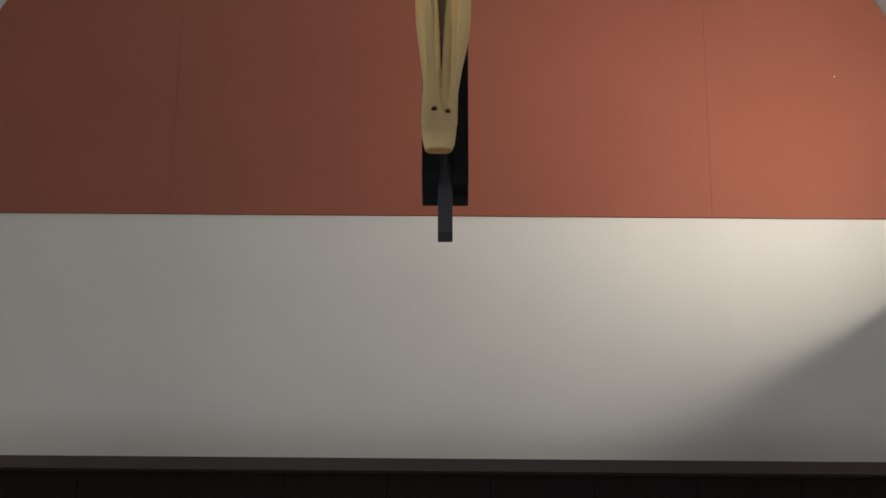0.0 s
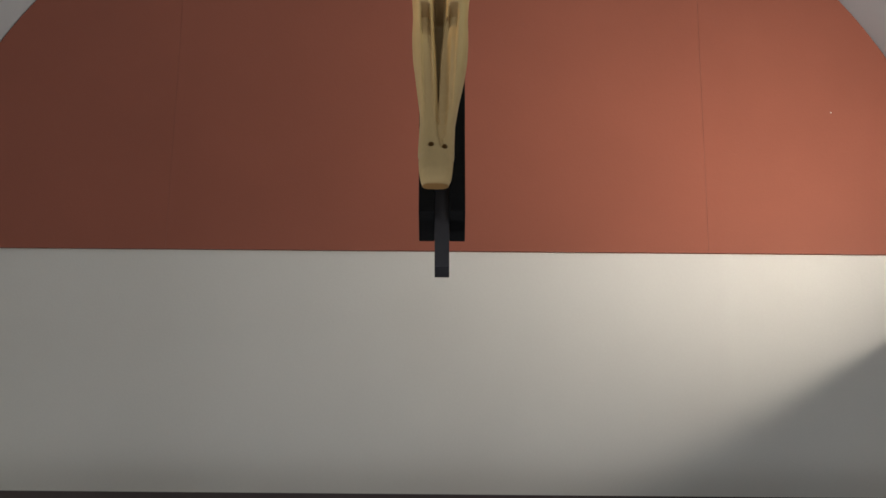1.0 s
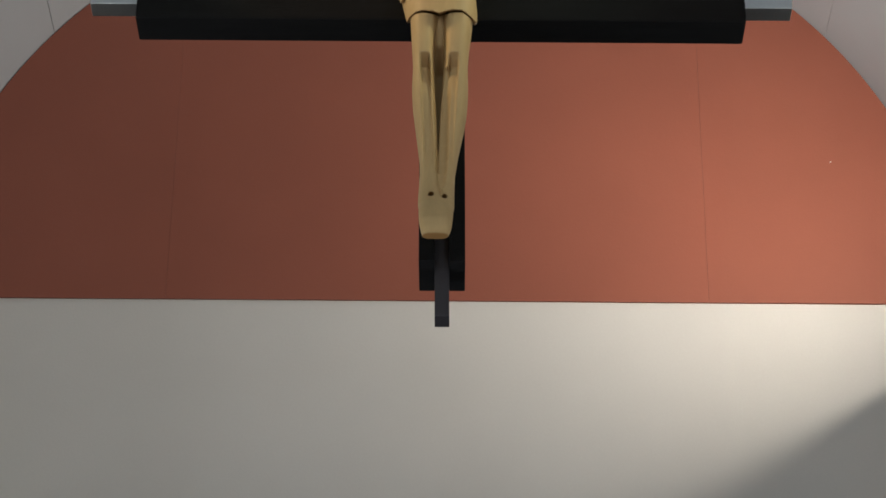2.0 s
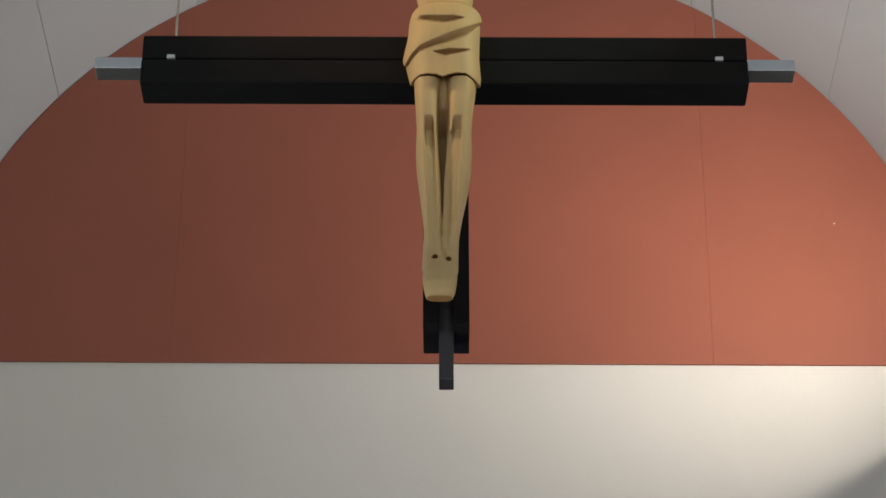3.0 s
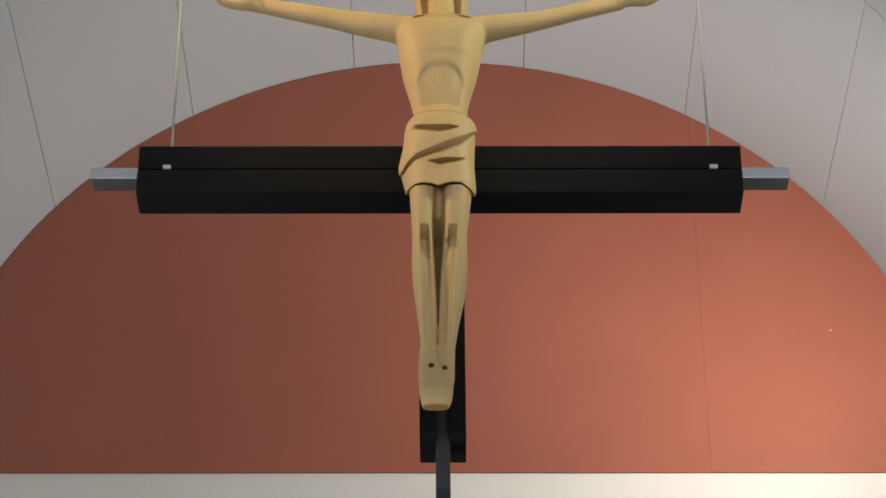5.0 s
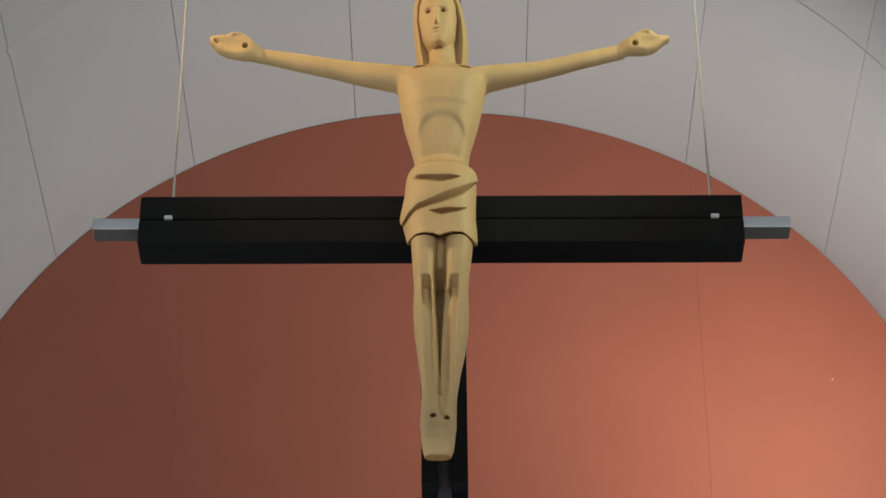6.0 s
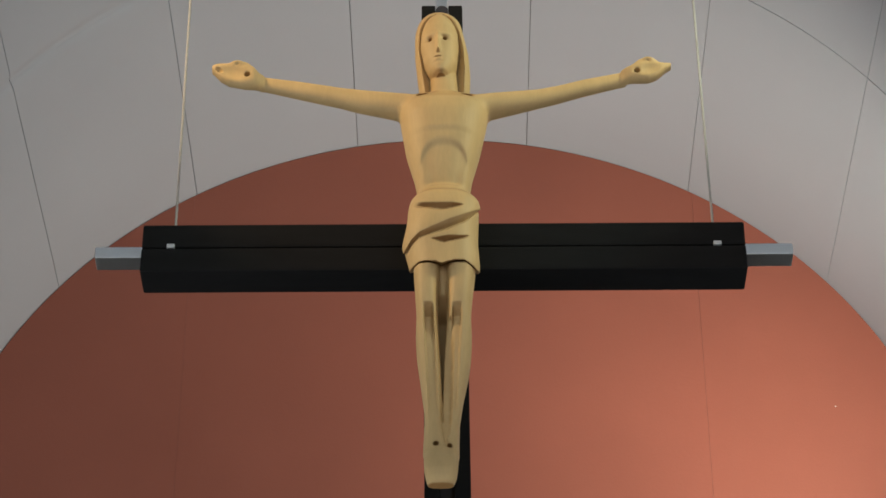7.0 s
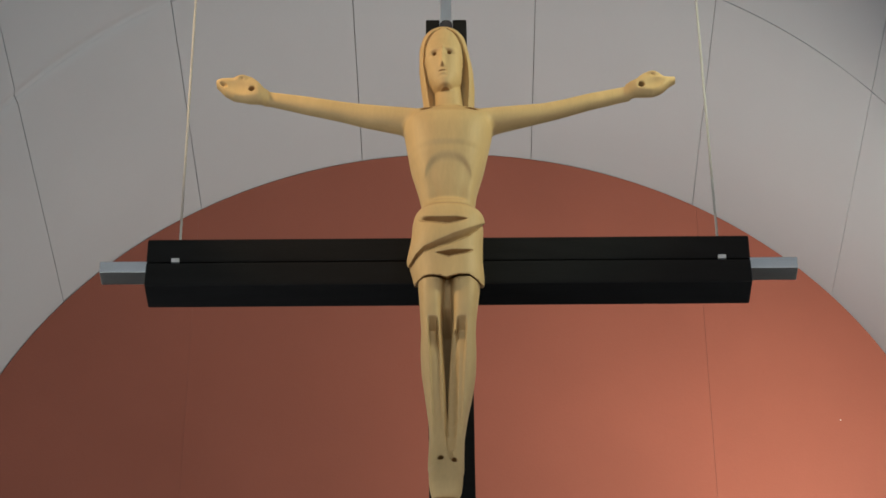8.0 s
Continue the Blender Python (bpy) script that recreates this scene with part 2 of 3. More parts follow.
def timber_screen():
    """Dark timber top of the screen under the white wall: cap board, and upright boards below it."""
    base = tagged(new("timber_screen"), "dark-stained timber wall cladding with a cap board", "wall cladding", kind="structure")
    y1 = END_Y - 0.002
    part("cap_board", box(SIDE_L + 0.002, SIDE_R - 0.002, SCREEN_Y, y1, CAP_Z, LEDGE_Z, 0.003), M_CAP, base, "dark brown cap board")
    x = SIDE_L + 0.004
    i = 0
    while x < SIDE_R - 0.05:
        w = min(0.43, SIDE_R - 0.004 - x)
        part("board", box(x + 0.001, x + w - 0.001, SCREEN_Y + 0.03 + 0.003 * (i % 2), SCREEN_Y + 0.07, 0.002, CAP_Z - 0.002, 0.002), M_TIMBER, base)
        x += w
        i += 1


timber_screen()


# ---- the hanging cross ----
def profile(outline, x0, x1, bevel):
    """A bar along x with a section given as (y, z) corners, its edges eased."""
    bm = bmesh.new()
    rings = [[bm.verts.new((x, y, z)) for y, z in outline] for x in (x0, x1)]
    bm.faces.new(rings[0])
    bm.faces.new(rings[1][::-1])
    for k in range(len(outline)):
        j = (k + 1) % len(outline)
        bm.faces.new((rings[0][k], rings[1][k], rings[1][j], rings[0][j]))
    bmesh.ops.recalc_face_normals(bm, faces=bm.faces)
    bmesh.ops.bevel(bm, geom=bm.edges[:], offset=bevel, segments=2, profile=0.7, affect="EDGES")
    return bm


def leaning(bm):
    for v in bm.verts:
        v.co.x += LEAN * (7.012 - v.co.z)
    return bm


def cross():
    base = tagged(new("hanging_cross"), "black board cross with a steel core, hung on steel ropes", "cross")
    base.location = (CROSS_X, CROSS_Y + DEPTH / 2, 4.99)
    bpy.context.view_layer.update()
    half = GAP / 2 + BOARD
    y0, y1 = CROSS_Y, CROSS_Y + DEPTH
    for s in (-1, 1):
        a, b = sorted((CROSS_X + s * GAP / 2, CROSS_X + s * half))
        part("upright_board", leaning(box(a, b, y0, y1, 5.142, 7.018, 0.005)), M_BLACK, base)
    zb = BEAM_Z
    for s, end in ((-1, -0.961), (1, 0.866)):
        a, b = sorted((CROSS_X + s * (half + 0.001), end))
        part("beam_board", box(a, b, y0, y0 + BEAM_D, zb - BEAM_H, zb, 0.009), M_BLACK, base)
        # the upper board is rebated over the bar, with a lip in front of it
        z0, z1, zl = zb + GAP, zb + GAP + BOARD + 0.004, zb + 0.006
        yb = y0 + 0.130
        outline = [(y0 + 0.005, zl), (y0 + 0.045, zl), (y0 + 0.045, z0), (yb, z0), (yb, z1), (y0 + 0.005, z1)]
        part("beam_board", profile(outline, a, b, 0.008), M_BLACK, base)
    part("upright_bar", leaning(box(CROSS_X - 0.018, CROSS_X + 0.018, y0 + 0.05, y0 + 0.115, 5.50, 7.162, 0.0025)), M_STEEL, base, "brushed steel bar")
    # lower end of the same bar; its darker colour is shade painted in
    part("shaded_bar_end", leaning(box(CROSS_X - 0.0208, CROSS_X + 0.0208, y0 + 0.05, y0 + 0.115, 4.991, 5.499, 0.0025)), M_STEEL_DARK, base, "steel bar end, darkened for shade")
    collar = bmesh.new()
    bmesh.ops.create_cone(collar, cap_ends=True, segments=28, radius1=0.0205, radius2=0.0205, depth=0.040, matrix=pose(CROSS_X, y0 + 0.028, 7.003, 90))
    part("collar", collar, M_STEEL_DARK, base, "dark steel collar")
    for s, end in ((-1, -1.108), (1, 1.014)):
        a, b = sorted((CROSS_X + s * 0.0205, end))
        part("cross_bar", box(a, b, y0 + 0.05, y0 + 0.115, zb + 0.001, zb + GAP - 0.001, 0.0025), M_STEEL, base, "brushed steel bar")
    for x in (-0.872, 0.780):
        top = SPRING_Z + math.sqrt(RADIUS ** 2 - (x - AXIS_X) ** 2)
        bm = bmesh.new()
        # three strands laid into a rope
        z0, z1 = zb + GAP + BOARD, top
        steps = 420
        for k in range(3):
            ring = []
            for i in range(steps + 1):
                z = z0 + (z1 - z0) * i / steps
                ang = i * 0.55 + k * 2.0944
                cx, cy = x - 0.0075 * (z - z0) + 0.0021 * math.cos(ang), y0 + 0.08 + 0.0021 * math.sin(ang)
                ring.append([bm.verts.new((cx + 0.0024 * math.cos(q * 1.2566), cy + 0.0024 * math.sin(q * 1.2566), z)) for q in range(5)])
            for p, q in zip(ring, ring[1:]):
                for j in range(5):
                    bm.faces.new((p[j], p[(j + 1) % 5], q[(j + 1) % 5], q[j]))
            bm.faces.new(ring[0][::-1])
            bm.faces.new(ring[-1])
        rope = part("rope", bm, M_CABLE, base, "twisted steel rope", smooth=True)
        part("clamp", box(x - 0.012, x + 0.012, y0 - 0.003, y0 + 0.030, zb + 0.0015, zb + 0.0145, 0.002), M_ZINC, rope, "small steel clamp")
    return base


cross()


# ---- the carved figure: one plain mesh, hollowed and joined as a solid on a grid ----
def spaced(*runs):
    """Grid lines: runs of (start, end, step)."""
    out = []
    for a, b, s in runs:
        n = max(1, round((b - a) / s))
        out += [a + (b - a) * i / n for i in range(n)]
    return np.array(out + [runs[-1][1]], np.float32)


class Solid:
    """Distances on a grid of u (across), v (depth, the viewer at minus) and w (up), joined and cut shape by shape."""

    def __init__(self, u, v, w):
        self.axes = (u, v, w)
        self.d = np.full((len(u), len(v), len(w)), 0.05, np.float32)

    def window(self, lo, hi):
        cut = tuple(slice(max(np.searchsorted(a, l - 0.03), 0), np.searchsorted(a, h + 0.03)) for a, l, h in zip(self.axes, lo, hi))
        u, v, w = (a[c] for a, c in zip(self.axes, cut))
        return cut, u[:, None, None], v[None, :, None], w[None, None, :]

    def join(self, cut, d, k):
        a = self.d[cut]
        h = np.clip(0.5 + 0.5 * (a - d) / k, 0, 1)
        self.d[cut] = a * (1 - h) + d * h - k * h * (1 - h)

    def carve(self, cut, d, k):
        a = self.d[cut]
        h = np.clip(0.5 - 0.5 * (a + d) / k, 0, 1)
        self.d[cut] = a * (1 - h) - d * h + k * h * (1 - h)

    def loft(self, axis, rows, n=2.5, k=0.012, ends=(0.0, 0.0), cutting=False, relief=None):
        """A body along u or w: rows of (place, low, high, front, back) are its outline and depth at each place."""
        rows = np.array(sorted(rows), np.float32)
        s, a, b, f, r = rows.T
        if axis == "w":
            lo, hi = (a.min(), f.min(), s[0]), (b.max(), r.max(), s[-1])
        else:
            lo, hi = (s[0], f.min(), a.min()), (s[-1], r.max(), b.max())
        cut, u, v, w = self.window(lo, hi)
        along, side = (w, u) if axis == "w" else (u, w)
        flat = along.ravel()

        def at(vals):
            # gentle curve through the rows
            fine = np.linspace(s[0], s[-1], 200)
            line = np.interp(fine, s, vals)
            pad = np.pad(line, 8, mode="edge")
            line = np.convolve(pad, np.hanning(17) / np.hanning(17).sum(), "valid")
            return np.interp(flat, fine, line).astype(np.float32).reshape(along.shape)

        lo_, hi_, fr, bk = at(a), at(b), at(f), at(r)
        cs, hs, cv, hv = (lo_ + hi_) / 2, (hi_ - lo_) / 2, (fr + bk) / 2, (bk - fr) / 2
        q = (np.abs((side - cs) / hs) ** n + np.abs((v - cv) / hv) ** n) ** (1 / n)
        d = (q - 1) * np.minimum(hs, hv)
        d = np.maximum(d, np.maximum(s[0] + ends[0] - along, along - s[-1] + ends[1]))
        if relief is not None:
            d = d + np.where(v < cv, relief(u, v, w), 0)
        d = d.astype(np.float32)
        (self.carve if cutting else self.join)(cut, d, k)

    def ball(self, c, r, k=0.006, cutting=False, turn=0.0):
        """An ellipsoid with radii r, turned in the plane of u and w."""
        reach = max(r[0], r[2])
        cut, u, v, w = self.window((c[0] - reach, c[1] - r[1], c[2] - reach), (c[0] + reach, c[1] + r[1], c[2] + reach))
        co, si = math.cos(turn), math.sin(turn)
        du, dw = u - c[0], w - c[2]
        p, q = du * co + dw * si, -du * si + dw * co
        d = (np.sqrt((p / r[0]) ** 2 + ((v - c[1]) / r[1]) ** 2 + (q / r[2]) ** 2) - 1) * min(r)
        (self.carve if cutting else self.join)(cut, d.astype(np.float32), k)

    def rod(self, a, b, r, k=0.006, cutting=False):
        """A round rod from a to b with radius r."""
        a, b = np.array(a), np.array(b)
        cut, u, v, w = self.window(np.minimum(a, b) - r, np.maximum(a, b) + r)
        ab = b - a
        t = np.clip(((u - a[0]) * ab[0] + (v - a[1]) * ab[1] + (w - a[2]) * ab[2]) / (ab @ ab), 0, 1)
        d = np.sqrt((u - a[0] - t * ab[0]) ** 2 + (v - a[1] - t * ab[1]) ** 2 + (w - a[2] - t * ab[2]) ** 2) - r
        (self.carve if cutting else self.join)(cut, d.astype(np.float32), k)

    def mesh(self, name):
        d = self.d
        neg = d < 0
        nx, ny, nz = d.shape
        count = sum(neg[i:nx - 1 + i, j:ny - 1 + j, k:nz - 1 + k].astype(np.int8) for i in (0, 1) for j in (0, 1) for k in (0, 1))
        cells = np.argwhere((count > 0) & (count < 8))
        index = np.full((nx - 1, ny - 1, nz - 1), -1, np.int32)
        index[tuple(cells.T)] = np.arange(len(cells))
        corner = {(i, j, k): d[cells[:, 0] + i, cells[:, 1] + j, cells[:, 2] + k] for i in (0, 1) for j in (0, 1) for k in (0, 1)}
        total, hits = np.zeros((len(cells), 3)), np.zeros(len(cells))
        for p in corner:
            for ax in range(3):
                if p[ax]:
                    continue
                q = tuple(1 if i == ax else p[i] for i in range(3))
                va, vb = corner[p], corner[q]
                on = (va < 0) != (vb < 0)
                t = np.where(on, va / np.where(on, va - vb, 1), 0)
                spot = np.array(p, float)[None] + 0 * total
                spot[:, ax] += t
                total += spot * on[:, None]
                hits += on
        place = cells + total / hits[:, None]
        co = np.stack([np.interp(place[:, i], np.arange(len(a)), a) for i, a in enumerate(self.axes)], 1)
        quads = []
        for ax in range(3):
            lo = tuple(slice(0, -1) if i == ax else slice(1, -1) for i in range(3))
            hi = tuple(slice(1, None) if i == ax else slice(1, -1) for i in range(3))
            e = np.argwhere(neg[lo] != neg[hi])
            o1, o2 = [i for i in range(3) if i != ax]
            e[:, o1] += 1
            e[:, o2] += 1
            inward = neg[tuple(e.T)]
            ring = []
            for s1, s2 in ((1, 1), (0, 1), (0, 0), (1, 0)):
                c = e.copy()
                c[:, o1] -= s1
                c[:, o2] -= s2
                ring.append(index[tuple(c.T)])
            ring = np.stack(ring, 1)
            flip = inward if ax != 1 else ~inward
            ring[~flip] = ring[~flip][:, ::-1]
            quads.append(ring)
        quads = np.concatenate(quads)
        me = bpy.data.meshes.new(name)
        me.vertices.add(len(co))
        me.vertices.foreach_set("co", co.astype(np.float32).ravel())
        me.loops.add(len(quads) * 4)
        me.loops.foreach_set("vertex_index", quads.astype(np.int32).ravel())
        me.polygons.add(len(quads))
        me.polygons.foreach_set("loop_start", np.arange(0, len(quads) * 4, 4, dtype=np.int32))
        me.polygons.foreach_set("use_smooth", np.ones(len(quads), bool))
        me.update(calc_edges=True)
        return me


def soft(x, a, b):
    t = np.clip((x - a) / (b - a), 0, 1)
    return t * t * (3 - 2 * t)


def statue():
    s = Solid(spaced((-0.74, -0.55, 0.0026), (-0.55, -0.15, 0.004), (-0.15, 0.16, 0.0025), (0.16, 0.54, 0.004), (0.54, 0.74, 0.0026)),
              spaced((-0.155, 0.13, 0.0028)),
              spaced((-0.085, 0.66, 0.0036), (0.66, 0.96, 0.0024), (0.96, 1.30, 0.0034), (1.30, 1.73, 0.0022)))

    # edge of the cloth, arched over each leg
    def hem_line(u):
        return np.interp(u.ravel(), (-0.100, -0.090, -0.065, -0.041, -0.0165, 0.0, 0.016, 0.040, 0.065, 0.089, 0.102),
                         (0.636, 0.645, 0.6645, 0.668, 0.664, 0.657, 0.664, 0.6695, 0.6693, 0.651, 0.637)).reshape(u.shape)

    # legs, boxy with flat shins, knees proud
    def shin(centre):
        def relief(u, v, w):
            x = u - centre - (centre - 0.001) * 0.5 * (w - 0.2) / 0.3
            strip = 1 - soft(np.abs(x), 0.0115, 0.0150)
            knee = np.where(w > 0.505, 0.36 * np.clip(0.541 - w, 0, 0.036), 0.0045 + 0.0085 * soft(w, 0.40, 0.505))
            under = w - 0.60 * (v + 0.112) - hem_line(u)
            groove = 0.014 * soft(under, -0.008, -0.004)
            return strip * knee * soft(w, 0.13, 0.24) + groove
        return relief

    s.loft("w", [(0.70, -0.084, -0.002, -0.101, 0.07), (0.585, -0.077, -0.013, -0.096, 0.06), (0.530, -0.074, -0.012, -0.088, 0.06),
                 (0.455, -0.076, -0.010, -0.083, 0.062), (0.400, -0.073, -0.006, -0.079, 0.066), (0.344, -0.066, -0.003, -0.075, 0.062), (0.217, -0.051, 0.001, -0.065, 0.045),
                 (0.124, -0.049, 0.001, -0.063, 0.035), (0.06, -0.050, 0.001, -0.070, 0.02)], 2.9, 0.006, relief=shin(-0.025))
    s.loft("w", [(0.70, 0.011, 0.098, -0.101, 0.07), (0.585, 0.015, 0.086, -0.096, 0.06), (0.530, 0.014, 0.083, -0.087, 0.06),
                 (0.455, 0.011, 0.085, -0.082, 0.062), (0.400, 0.007, 0.083, -0.078, 0.066), (0.344, 0.004, 0.076, -0.074, 0.062), (0.248, 0.002, 0.059, -0.066, 0.048),
                 (0.173, 0.001, 0.049, -0.062, 0.04), (0.094, 0.0, 0.045, -0.064, 0.03), (0.05, 0.0, 0.043, -0.07, 0.02)], 2.9, 0.003, relief=shin(0.028))
    # the block left uncut between the legs
    s.loft("w", [(0.10, -0.03, 0.03, 0.0, 0.03), (0.30, -0.035, 0.040, 0.016, 0.045), (0.42, -0.035, 0.045, 0.028, 0.062), (0.68, -0.04, 0.05, 0.044, 0.068)], 3.0, 0.004)
    s.loft("w", [(0.45, -0.014, 0.018, 0.046, 0.06), (0.53, -0.014, 0.018, 0.026, 0.05), (0.60, -0.014, 0.018, -0.034, 0.04), (0.70, -0.014, 0.018, -0.066, 0.03)], 3.0, 0.003)
    # feet, side by side, pointing down
    s.loft("w", [(0.15, -0.046, 0.042, -0.052, 0.03), (0.10, -0.050, 0.044, -0.066, 0.02), (0.06, -0.051, 0.046, -0.083, 0.01), (0.02, -0.051, 0.045, -0.100, -0.02),
                 (-0.02, -0.049, 0.043, -0.110, -0.045), (-0.045, -0.045, 0.040, -0.107, -0.055), (-0.062, -0.041, 0.034, -0.100, -0.062), (-0.067, -0.039, 0.030, -0.096, -0.064)], 2.6, 0.012)
    # the inner side of one shin is pared away to a ridge
    run = [(0.016, -0.074, 0.48, 0.0165), (0.015, -0.066, 0.40, 0.0172), (0.014, -0.060, 0.33, 0.0165), (0.013, -0.055, 0.26, 0.0155),
           (0.013, -0.053, 0.20, 0.0135), (0.012, -0.057, 0.155, 0.0115), (0.011, -0.070, 0.11, 0.0100)]
    for (u0, v0, w0, r0), (u1, v1, w1, r1) in zip(run, run[1:]):
        s.rod((u0, v0, w0), (u1, v1, w1), (r0 + r1) / 2, 0.005, True)
    # the cleft between the shins runs down to one of the nails
    s.rod((0.001, -0.055, 0.26), (0.002, -0.050, 0.16), 0.006, 0.002, True)
    s.rod((0.002, -0.050, 0.16), (0.006, -0.061, 0.11), 0.0055, 0.002, True)
    s.rod((0.006, -0.061, 0.11), (0.012, -0.077, 0.068), 0.005, 0.002, True)
    for u, w in ((-0.017, 0.072), (0.020, 0.064)):
        s.rod((u, -0.12, w), (u, -0.055, w), 0.0085, 0.003, True)

    # trunk, with the arch of the ribs hollowed above the belly
    def ribs(u, v, w):
        x = (u - 0.006) / 0.068
        top = 1.075 + 0.058 * np.sqrt(np.clip(1 - x * x, 0, 1))
        inside = soft(top - w, 0.0, 0.034) * (1 - soft(np.abs(u - 0.006), 0.032 + 0.014 * soft(w, 1.0, 1.06), 0.068 + 0.012 * soft(w, 1.0, 1.06))) * soft(w, 0.955, 0.985)
        chest = soft(w, 1.146, 1.170) * (1 - soft(w, 1.20, 1.34)) * (1 - soft(np.abs(u - 0.006), 0.03, 0.125))
        return inside * (0.008 + 0.030 * np.clip(1.13 - w, 0, 0.15)) - 0.0055 * chest

    s.loft("w", [(0.86, -0.085, 0.096, -0.085, 0.09), (0.976, -0.072, 0.083, -0.080, 0.08), (1.04, -0.084, 0.091, -0.092, 0.085),
                 (1.137, -0.109, 0.115, -0.106, 0.10), (1.24, -0.125, 0.135, -0.112, 0.104), (1.283, -0.131, 0.142, -0.104, 0.104),
                 (1.326, -0.122, 0.132, -0.075, 0.10), (1.350, -0.08, 0.09, -0.035, 0.09), (1.362, -0.05, 0.06, -0.01, 0.06)], 2.5, 0.006, relief=ribs)

    # arms
    s.loft("u", [(-0.07, 1.266, 1.338, -0.066, 0.06), (-0.10, 1.272, 1.348, -0.060, 0.05), (-0.14, 1.281, 1.358, -0.050, 0.038), (-0.262, 1.311, 1.382, -0.033, 0.031), (-0.313, 1.328, 1.391, -0.030, 0.028),
                 (-0.437, 1.361, 1.417, -0.026, 0.024), (-0.560, 1.395, 1.439, -0.020, 0.018)], 2.5, 0.011)
    s.loft("u", [(0.08, 1.266, 1.334, -0.066, 0.06), (0.11, 1.272, 1.344, -0.060, 0.05), (0.15, 1.281, 1.355, -0.050, 0.038), (0.297, 1.321, 1.379, -0.030, 0.026), (0.365, 1.342, 1.396, -0.027, 0.024),
                 (0.437, 1.367, 1.419, -0.025, 0.023), (0.567, 1.404, 1.450, -0.021, 0.019)], 2.5, 0.011)

    # palms, open and cupped, with a hole through each
    s.loft("u", [(-0.552, 1.394, 1.440, -0.026, 0.018), (-0.565, 1.388, 1.442, -0.040, 0.012), (-0.580, 1.386, 1.460, -0.048, 0.008), (-0.603, 1.384, 1.480, -0.050, 0.006), (-0.629, 1.389, 1.485, -0.050, 0.004),
                 (-0.655, 1.395, 1.476, -0.050, 0.004), (-0.683, 1.414, 1.474, -0.050, 0.002), (-0.700, 1.436, 1.471, -0.046, -0.002), (-0.711, 1.447, 1.465, -0.040, -0.008)], 2.4, 0.008)
    s.ball((-0.642, -0.060, 1.424), (0.058, 0.020, 0.030), 0.006, True, -0.30)
    s.ball((-0.632, -0.036, 1.464), (0.024, 0.020, 0.013), 0.006)
    s.ball((-0.632, -0.058, 1.457), (0.008, 0.010, 0.006), 0.003, True)
    s.ball((-0.687, -0.052, 1.440), (0.016, 0.018, 0.008), 0.002, True, -0.75)
    s.rod((-0.600, -0.09, 1.422), (-0.600, 0.0, 1.422), 0.0095, 0.002, True)
    s.loft("u", [(0.555, 1.404, 1.452, -0.026, 0.018), (0.570, 1.404, 1.458, -0.038, 0.012), (0.585, 1.404, 1.460, -0.046, 0.008), (0.610, 1.400, 1.482, -0.050, 0.006), (0.636, 1.399, 1.492, -0.050, 0.004),
                 (0.657, 1.408, 1.482, -0.050, 0.004), (0.672, 1.420, 1.468, -0.048, 0.0), (0.6875, 1.436, 1.466, -0.044, -0.006), (0.708, 1.449, 1.467, -0.038, -0.012)], 2.4, 0.008)
    s.ball((0.642, -0.060, 1.430), (0.044, 0.018, 0.024), 0.006, True, 0.25)
    s.ball((0.640, -0.036, 1.470), (0.022, 0.018, 0.012), 0.004, turn=-0.2)
    s.ball((0.637, -0.056, 1.464), (0.007, 0.010, 0.006), 0.003, True)
    s.ball((0.665, -0.052, 1.404), (0.014, 0.016, 0.0055), 0.002, True, 0.60)
    s.rod((0.601, -0.09, 1.428), (0.601, 0.0, 1.428), 0.0095, 0.002, True)

    # loincloth: wrapped, with a diagonal lap, two slots and a hem that arches over each leg
    def folds(u, v, w):
        def along(*pairs):
            return np.interp(u.ravel(), *zip(*pairs)).astype(np.float32).reshape(u.shape)

        w = w - 0.68 * (v + 0.112)      # fold lines slope with depth to fit the camera's view
        line = along((-0.115, 0.690), (-0.100, 0.718), (-0.090, 0.739), (-0.066, 0.769), (-0.025, 0.793), (0.017, 0.8155), (0.066, 0.8356), (0.110, 0.852))
        width = along((-0.115, 0.012), (-0.090, 0.020), (-0.066, 0.020), (-0.025, 0.028), (0.017, 0.036), (0.066, 0.030), (0.106, 0.008))
        t = np.clip((line - w) / width, 0, 1)
        depth = 0.008 + 0.42 * width
        lap = np.where(w > line, -0.007 * (1 - soft(w - line, 0.02, 0.10)), -0.007 + depth * t) * (1 - soft(line - w - width, 0.0, 0.003))
        top, wide = 0.878 - 0.25 * np.clip(u - 0.03, 0, 1), along((-0.096, 0.006), (-0.082, 0.016), (0.0, 0.028), (0.03, 0.022), (0.064, 0.002))
        t = np.clip((top - w) / wide, 0, 1)
        slot = (0.003 + 0.7 * wide) * t * (1 - soft(top - w, wide, wide + 0.003)) * soft(u, -0.094, -0.050) * (1 - soft(u, 0.056, 0.066))
        high = along((-0.033, 0.7465), (0.0164, 0.7584), (0.080, 0.7558))
        deep = along((-0.033, 0.002), (0.008, 0.026), (0.050, 0.015), (0.081, 0.002))
        t = np.clip((high - w) / deep, 0, 1)
        lens = (0.002 + 0.75 * deep) * t * (1 - soft(high - w, deep, deep + 0.003)) * soft(u, -0.035, -0.025) * (1 - soft(u, 0.074, 0.084))
        return lap + slot + lens

    cut, u, v, w = s.window((-0.125, -0.13, 0.62), (0.13, 0.11, 0.99))
    body = Solid(s.axes[0][cut[0]], s.axes[1][cut[1]], s.axes[2][cut[2]])
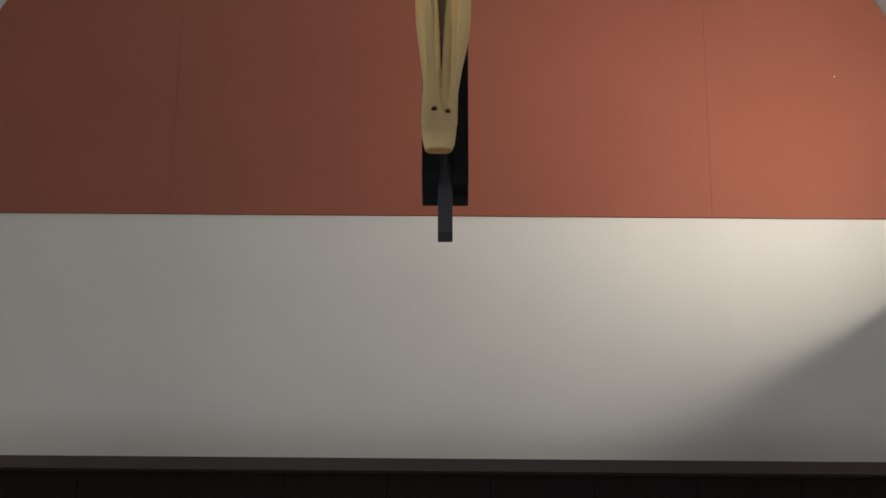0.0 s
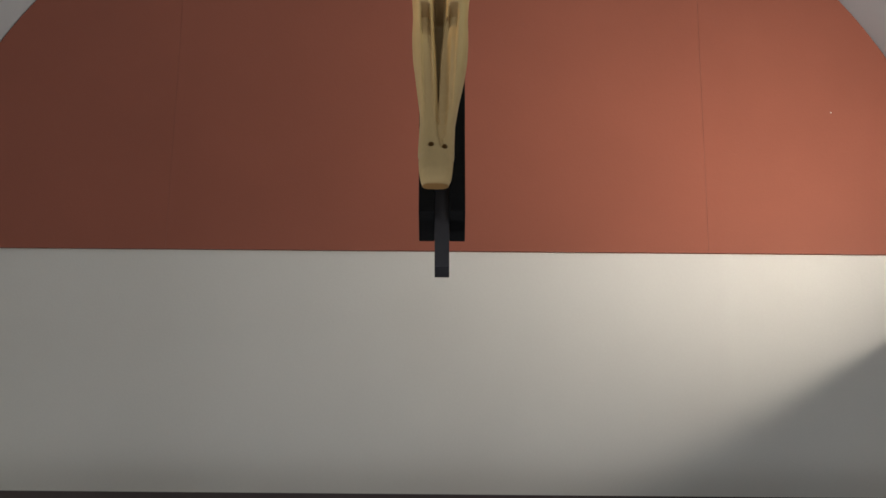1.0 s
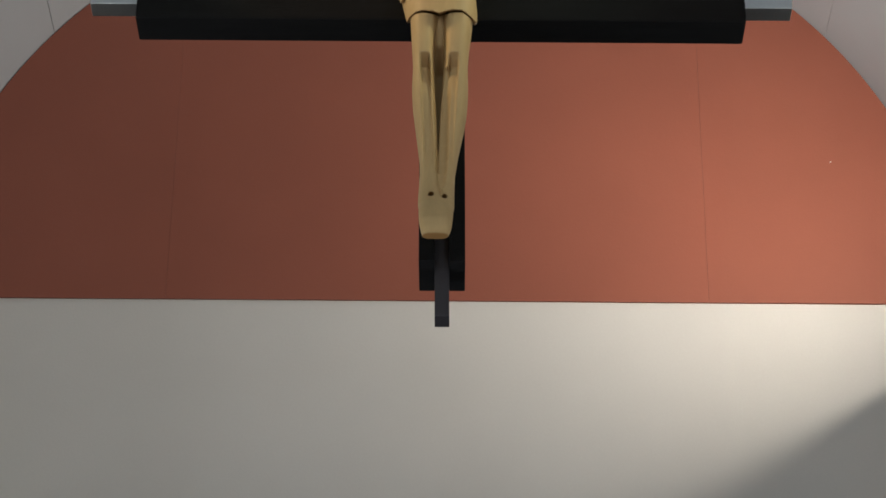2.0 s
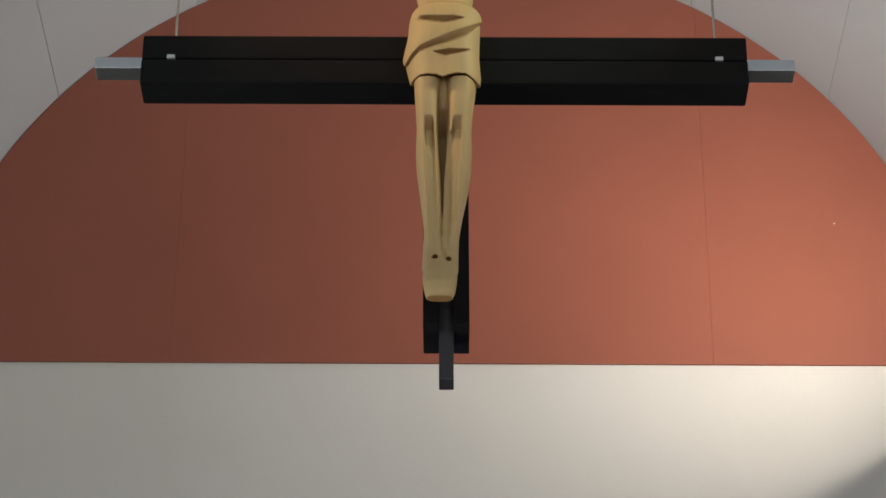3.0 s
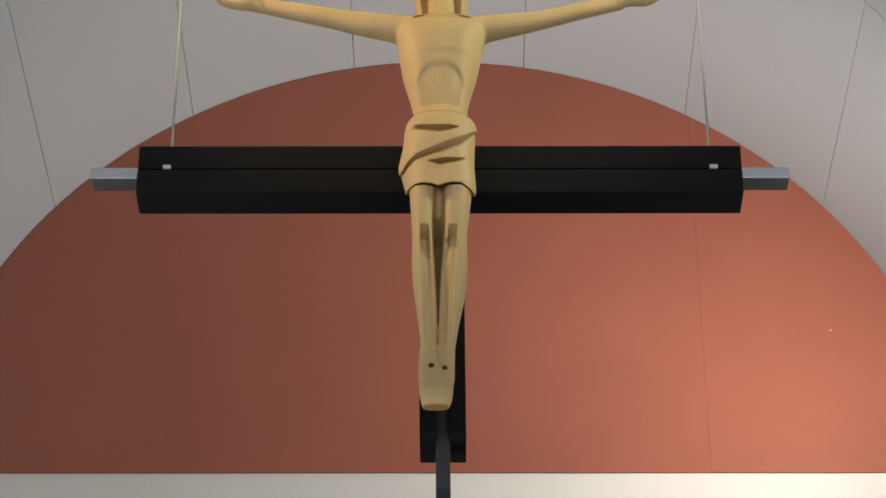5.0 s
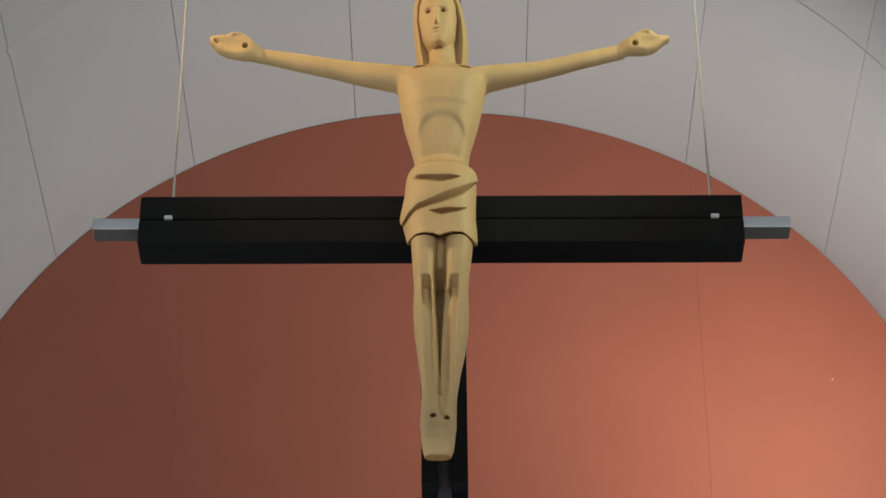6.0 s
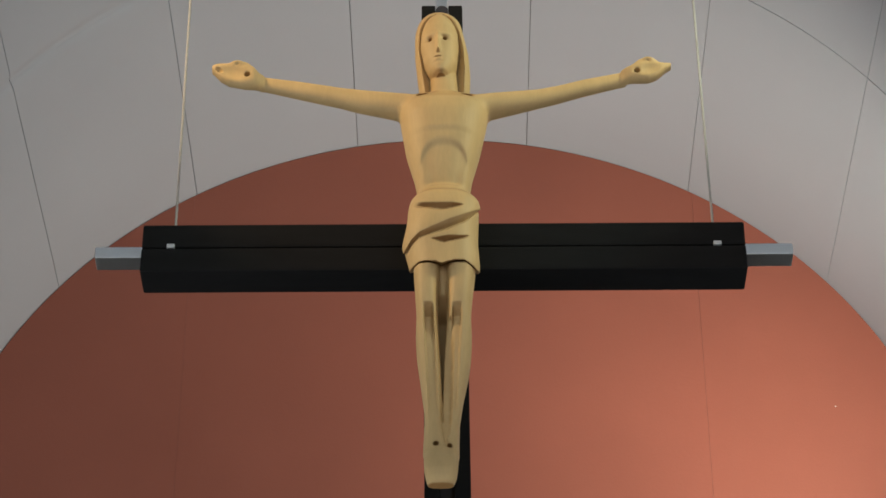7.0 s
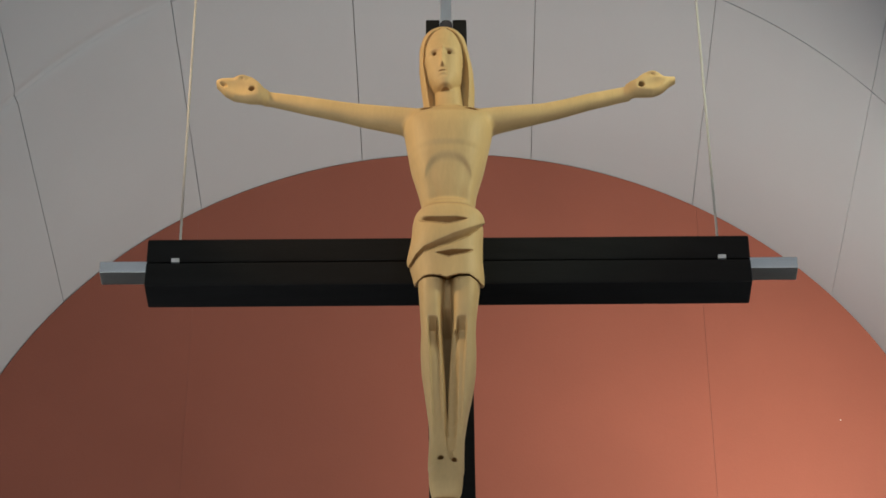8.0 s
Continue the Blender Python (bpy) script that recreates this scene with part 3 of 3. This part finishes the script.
    body.loft("w", [(0.60, -0.086, 0.103, -0.112, 0.085), (0.66, -0.089, 0.106, -0.114, 0.09), (0.712, -0.096, 0.111, -0.113, 0.095), (0.779, -0.111, 0.106, -0.116, 0.10),
                    (0.84, -0.105, 0.107, -0.116, 0.102), (0.90, -0.102, 0.109, -0.110, 0.102), (0.925, -0.098, 0.106, -0.104, 0.10), (0.942, -0.089, 0.097, -0.094, 0.098), (0.948, -0.079, 0.090, -0.084, 0.09)],
              2.6, 0.004, relief=folds)
    arch = hem_line(u) + 0.56 * (v + 0.112)
    body.d = np.maximum(body.d, (arch - w).astype(np.float32) * 0.9)
    s.join(cut, body.d, 0.003)

    # neck, hair with a hollow under it, and face
    s.loft("w", [(1.26, -0.046, 0.062, -0.085, 0.06), (1.31, -0.038, 0.056, -0.078, 0.05), (1.36, -0.034, 0.050, -0.074, 0.04), (1.44, -0.036, 0.044, -0.06, 0.04)], 2.2, 0.012)
    hair = Solid(*s.axes)
    hair.loft("w", [(1.300, -0.054, 0.070, -0.045, 0.07), (1.335, -0.066, 0.082, -0.054, 0.075), (1.379, -0.070, 0.086, -0.060, 0.08), (1.445, -0.077, 0.088, -0.070, 0.085), (1.521, -0.084, 0.083, -0.078, 0.09),
                    (1.601, -0.084, 0.068, -0.078, 0.085), (1.640, -0.076, 0.060, -0.067, 0.08), (1.662, -0.063, 0.046, -0.052, 0.07), (1.679, -0.044, 0.026, -0.032, 0.055), (1.688, -0.022, 0.004, -0.008, 0.03)], 2.2, 0.004)
    hair.loft("w", [(1.24, -0.050, 0.068, -0.14, 0.0), (1.36, -0.058, 0.073, -0.14, 0.0), (1.445, -0.067, 0.074, -0.14, 0.0), (1.521, -0.0755, 0.069, -0.14, 0.0),
                    (1.58, -0.0745, 0.059, -0.14, -0.01), (1.616, -0.064, 0.048, -0.14, -0.03), (1.636, -0.052, 0.036, -0.14, -0.045), (1.648, -0.032, 0.016, -0.14, -0.055)], 2.3, 0.003, cutting=True)
    whole = tuple(slice(None) for _ in range(3))
    s.join(whole, hair.d, 0.003)

    for u in (-0.060, 0.077):
        s.ball((u, -0.078, 1.316), (0.023, 0.034, 0.011), 0.002, True)

    def features(u, v, w):
        x = u + 0.0115
        nose = np.exp(-(x / (0.0042 + 0.035 * np.clip(1.545 - w, 0, 0.07))) ** 2) * soft(w, 1.452, 1.465) * (1 - soft(w, 1.51, 1.555)) * (0.005 + 0.11 * np.clip(1.545 - w, 0, 0.085))
        eye = sum(np.exp(-(((u - e) / 0.013) ** 2 + ((w - 1.518) / 0.0085) ** 2)) for e in (-0.035, 0.009))
        ball = sum(np.exp(-(((u - e) / 0.007) ** 2 + ((w - 1.515) / 0.004) ** 2)) for e in (-0.035, 0.009))
        brow = np.exp(-((w - 1.533) / 0.006) ** 2) * (1 - soft(np.abs(x), 0.035, 0.045))
        mouth = np.exp(-((w - 1.4405) / 0.0022) ** 2) * (1 - soft(np.abs(x), 0.007, 0.013))
        lips = (np.exp(-((w - 1.4455) / 0.004) ** 2) + np.exp(-((w - 1.434) / 0.004) ** 2)) * (1 - soft(np.abs(x), 0.005, 0.013))
        dip = np.exp(-((w - 1.424) / 0.004) ** 2) * (1 - soft(np.abs(x), 0.01, 0.018))
        return -nose + 0.008 * eye - 0.004 * ball - 0.002 * brow + 0.003 * mouth - 0.0014 * lips + 0.0012 * dip

    s.loft("w", [(1.388, -0.017, 0.013, -0.083, 0.0), (1.398, -0.028, 0.023, -0.096, 0.02), (1.415, -0.039, 0.033, -0.102, 0.03), (1.445, -0.053, 0.046, -0.104, 0.03), (1.522, -0.066, 0.052, -0.104, 0.03),
                 (1.575, -0.064, 0.049, -0.100, 0.03), (1.606, -0.056, 0.040, -0.092, 0.03), (1.626, -0.045, 0.029, -0.083, 0.02), (1.636, -0.028, 0.012, -0.076, 0.02)], 2.15, 0.0015, relief=features)
    for e in (-0.035, 0.009):
        s.ball((e, -0.092, 1.516), (0.0068, 0.017, 0.0068), 0.002, True)

    ob = new("statue", s.mesh("statue"))
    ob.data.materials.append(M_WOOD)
    k = 1.0059
    ob.location = (-0.05 * k, 6.06 * k, 1.6 + (5.16 - 1.6) * k)
    ob.scale = (k, k, k)
    return tagged(ob, "carved pale limewood figure with outstretched arms on a black cross", "statue")


statue()
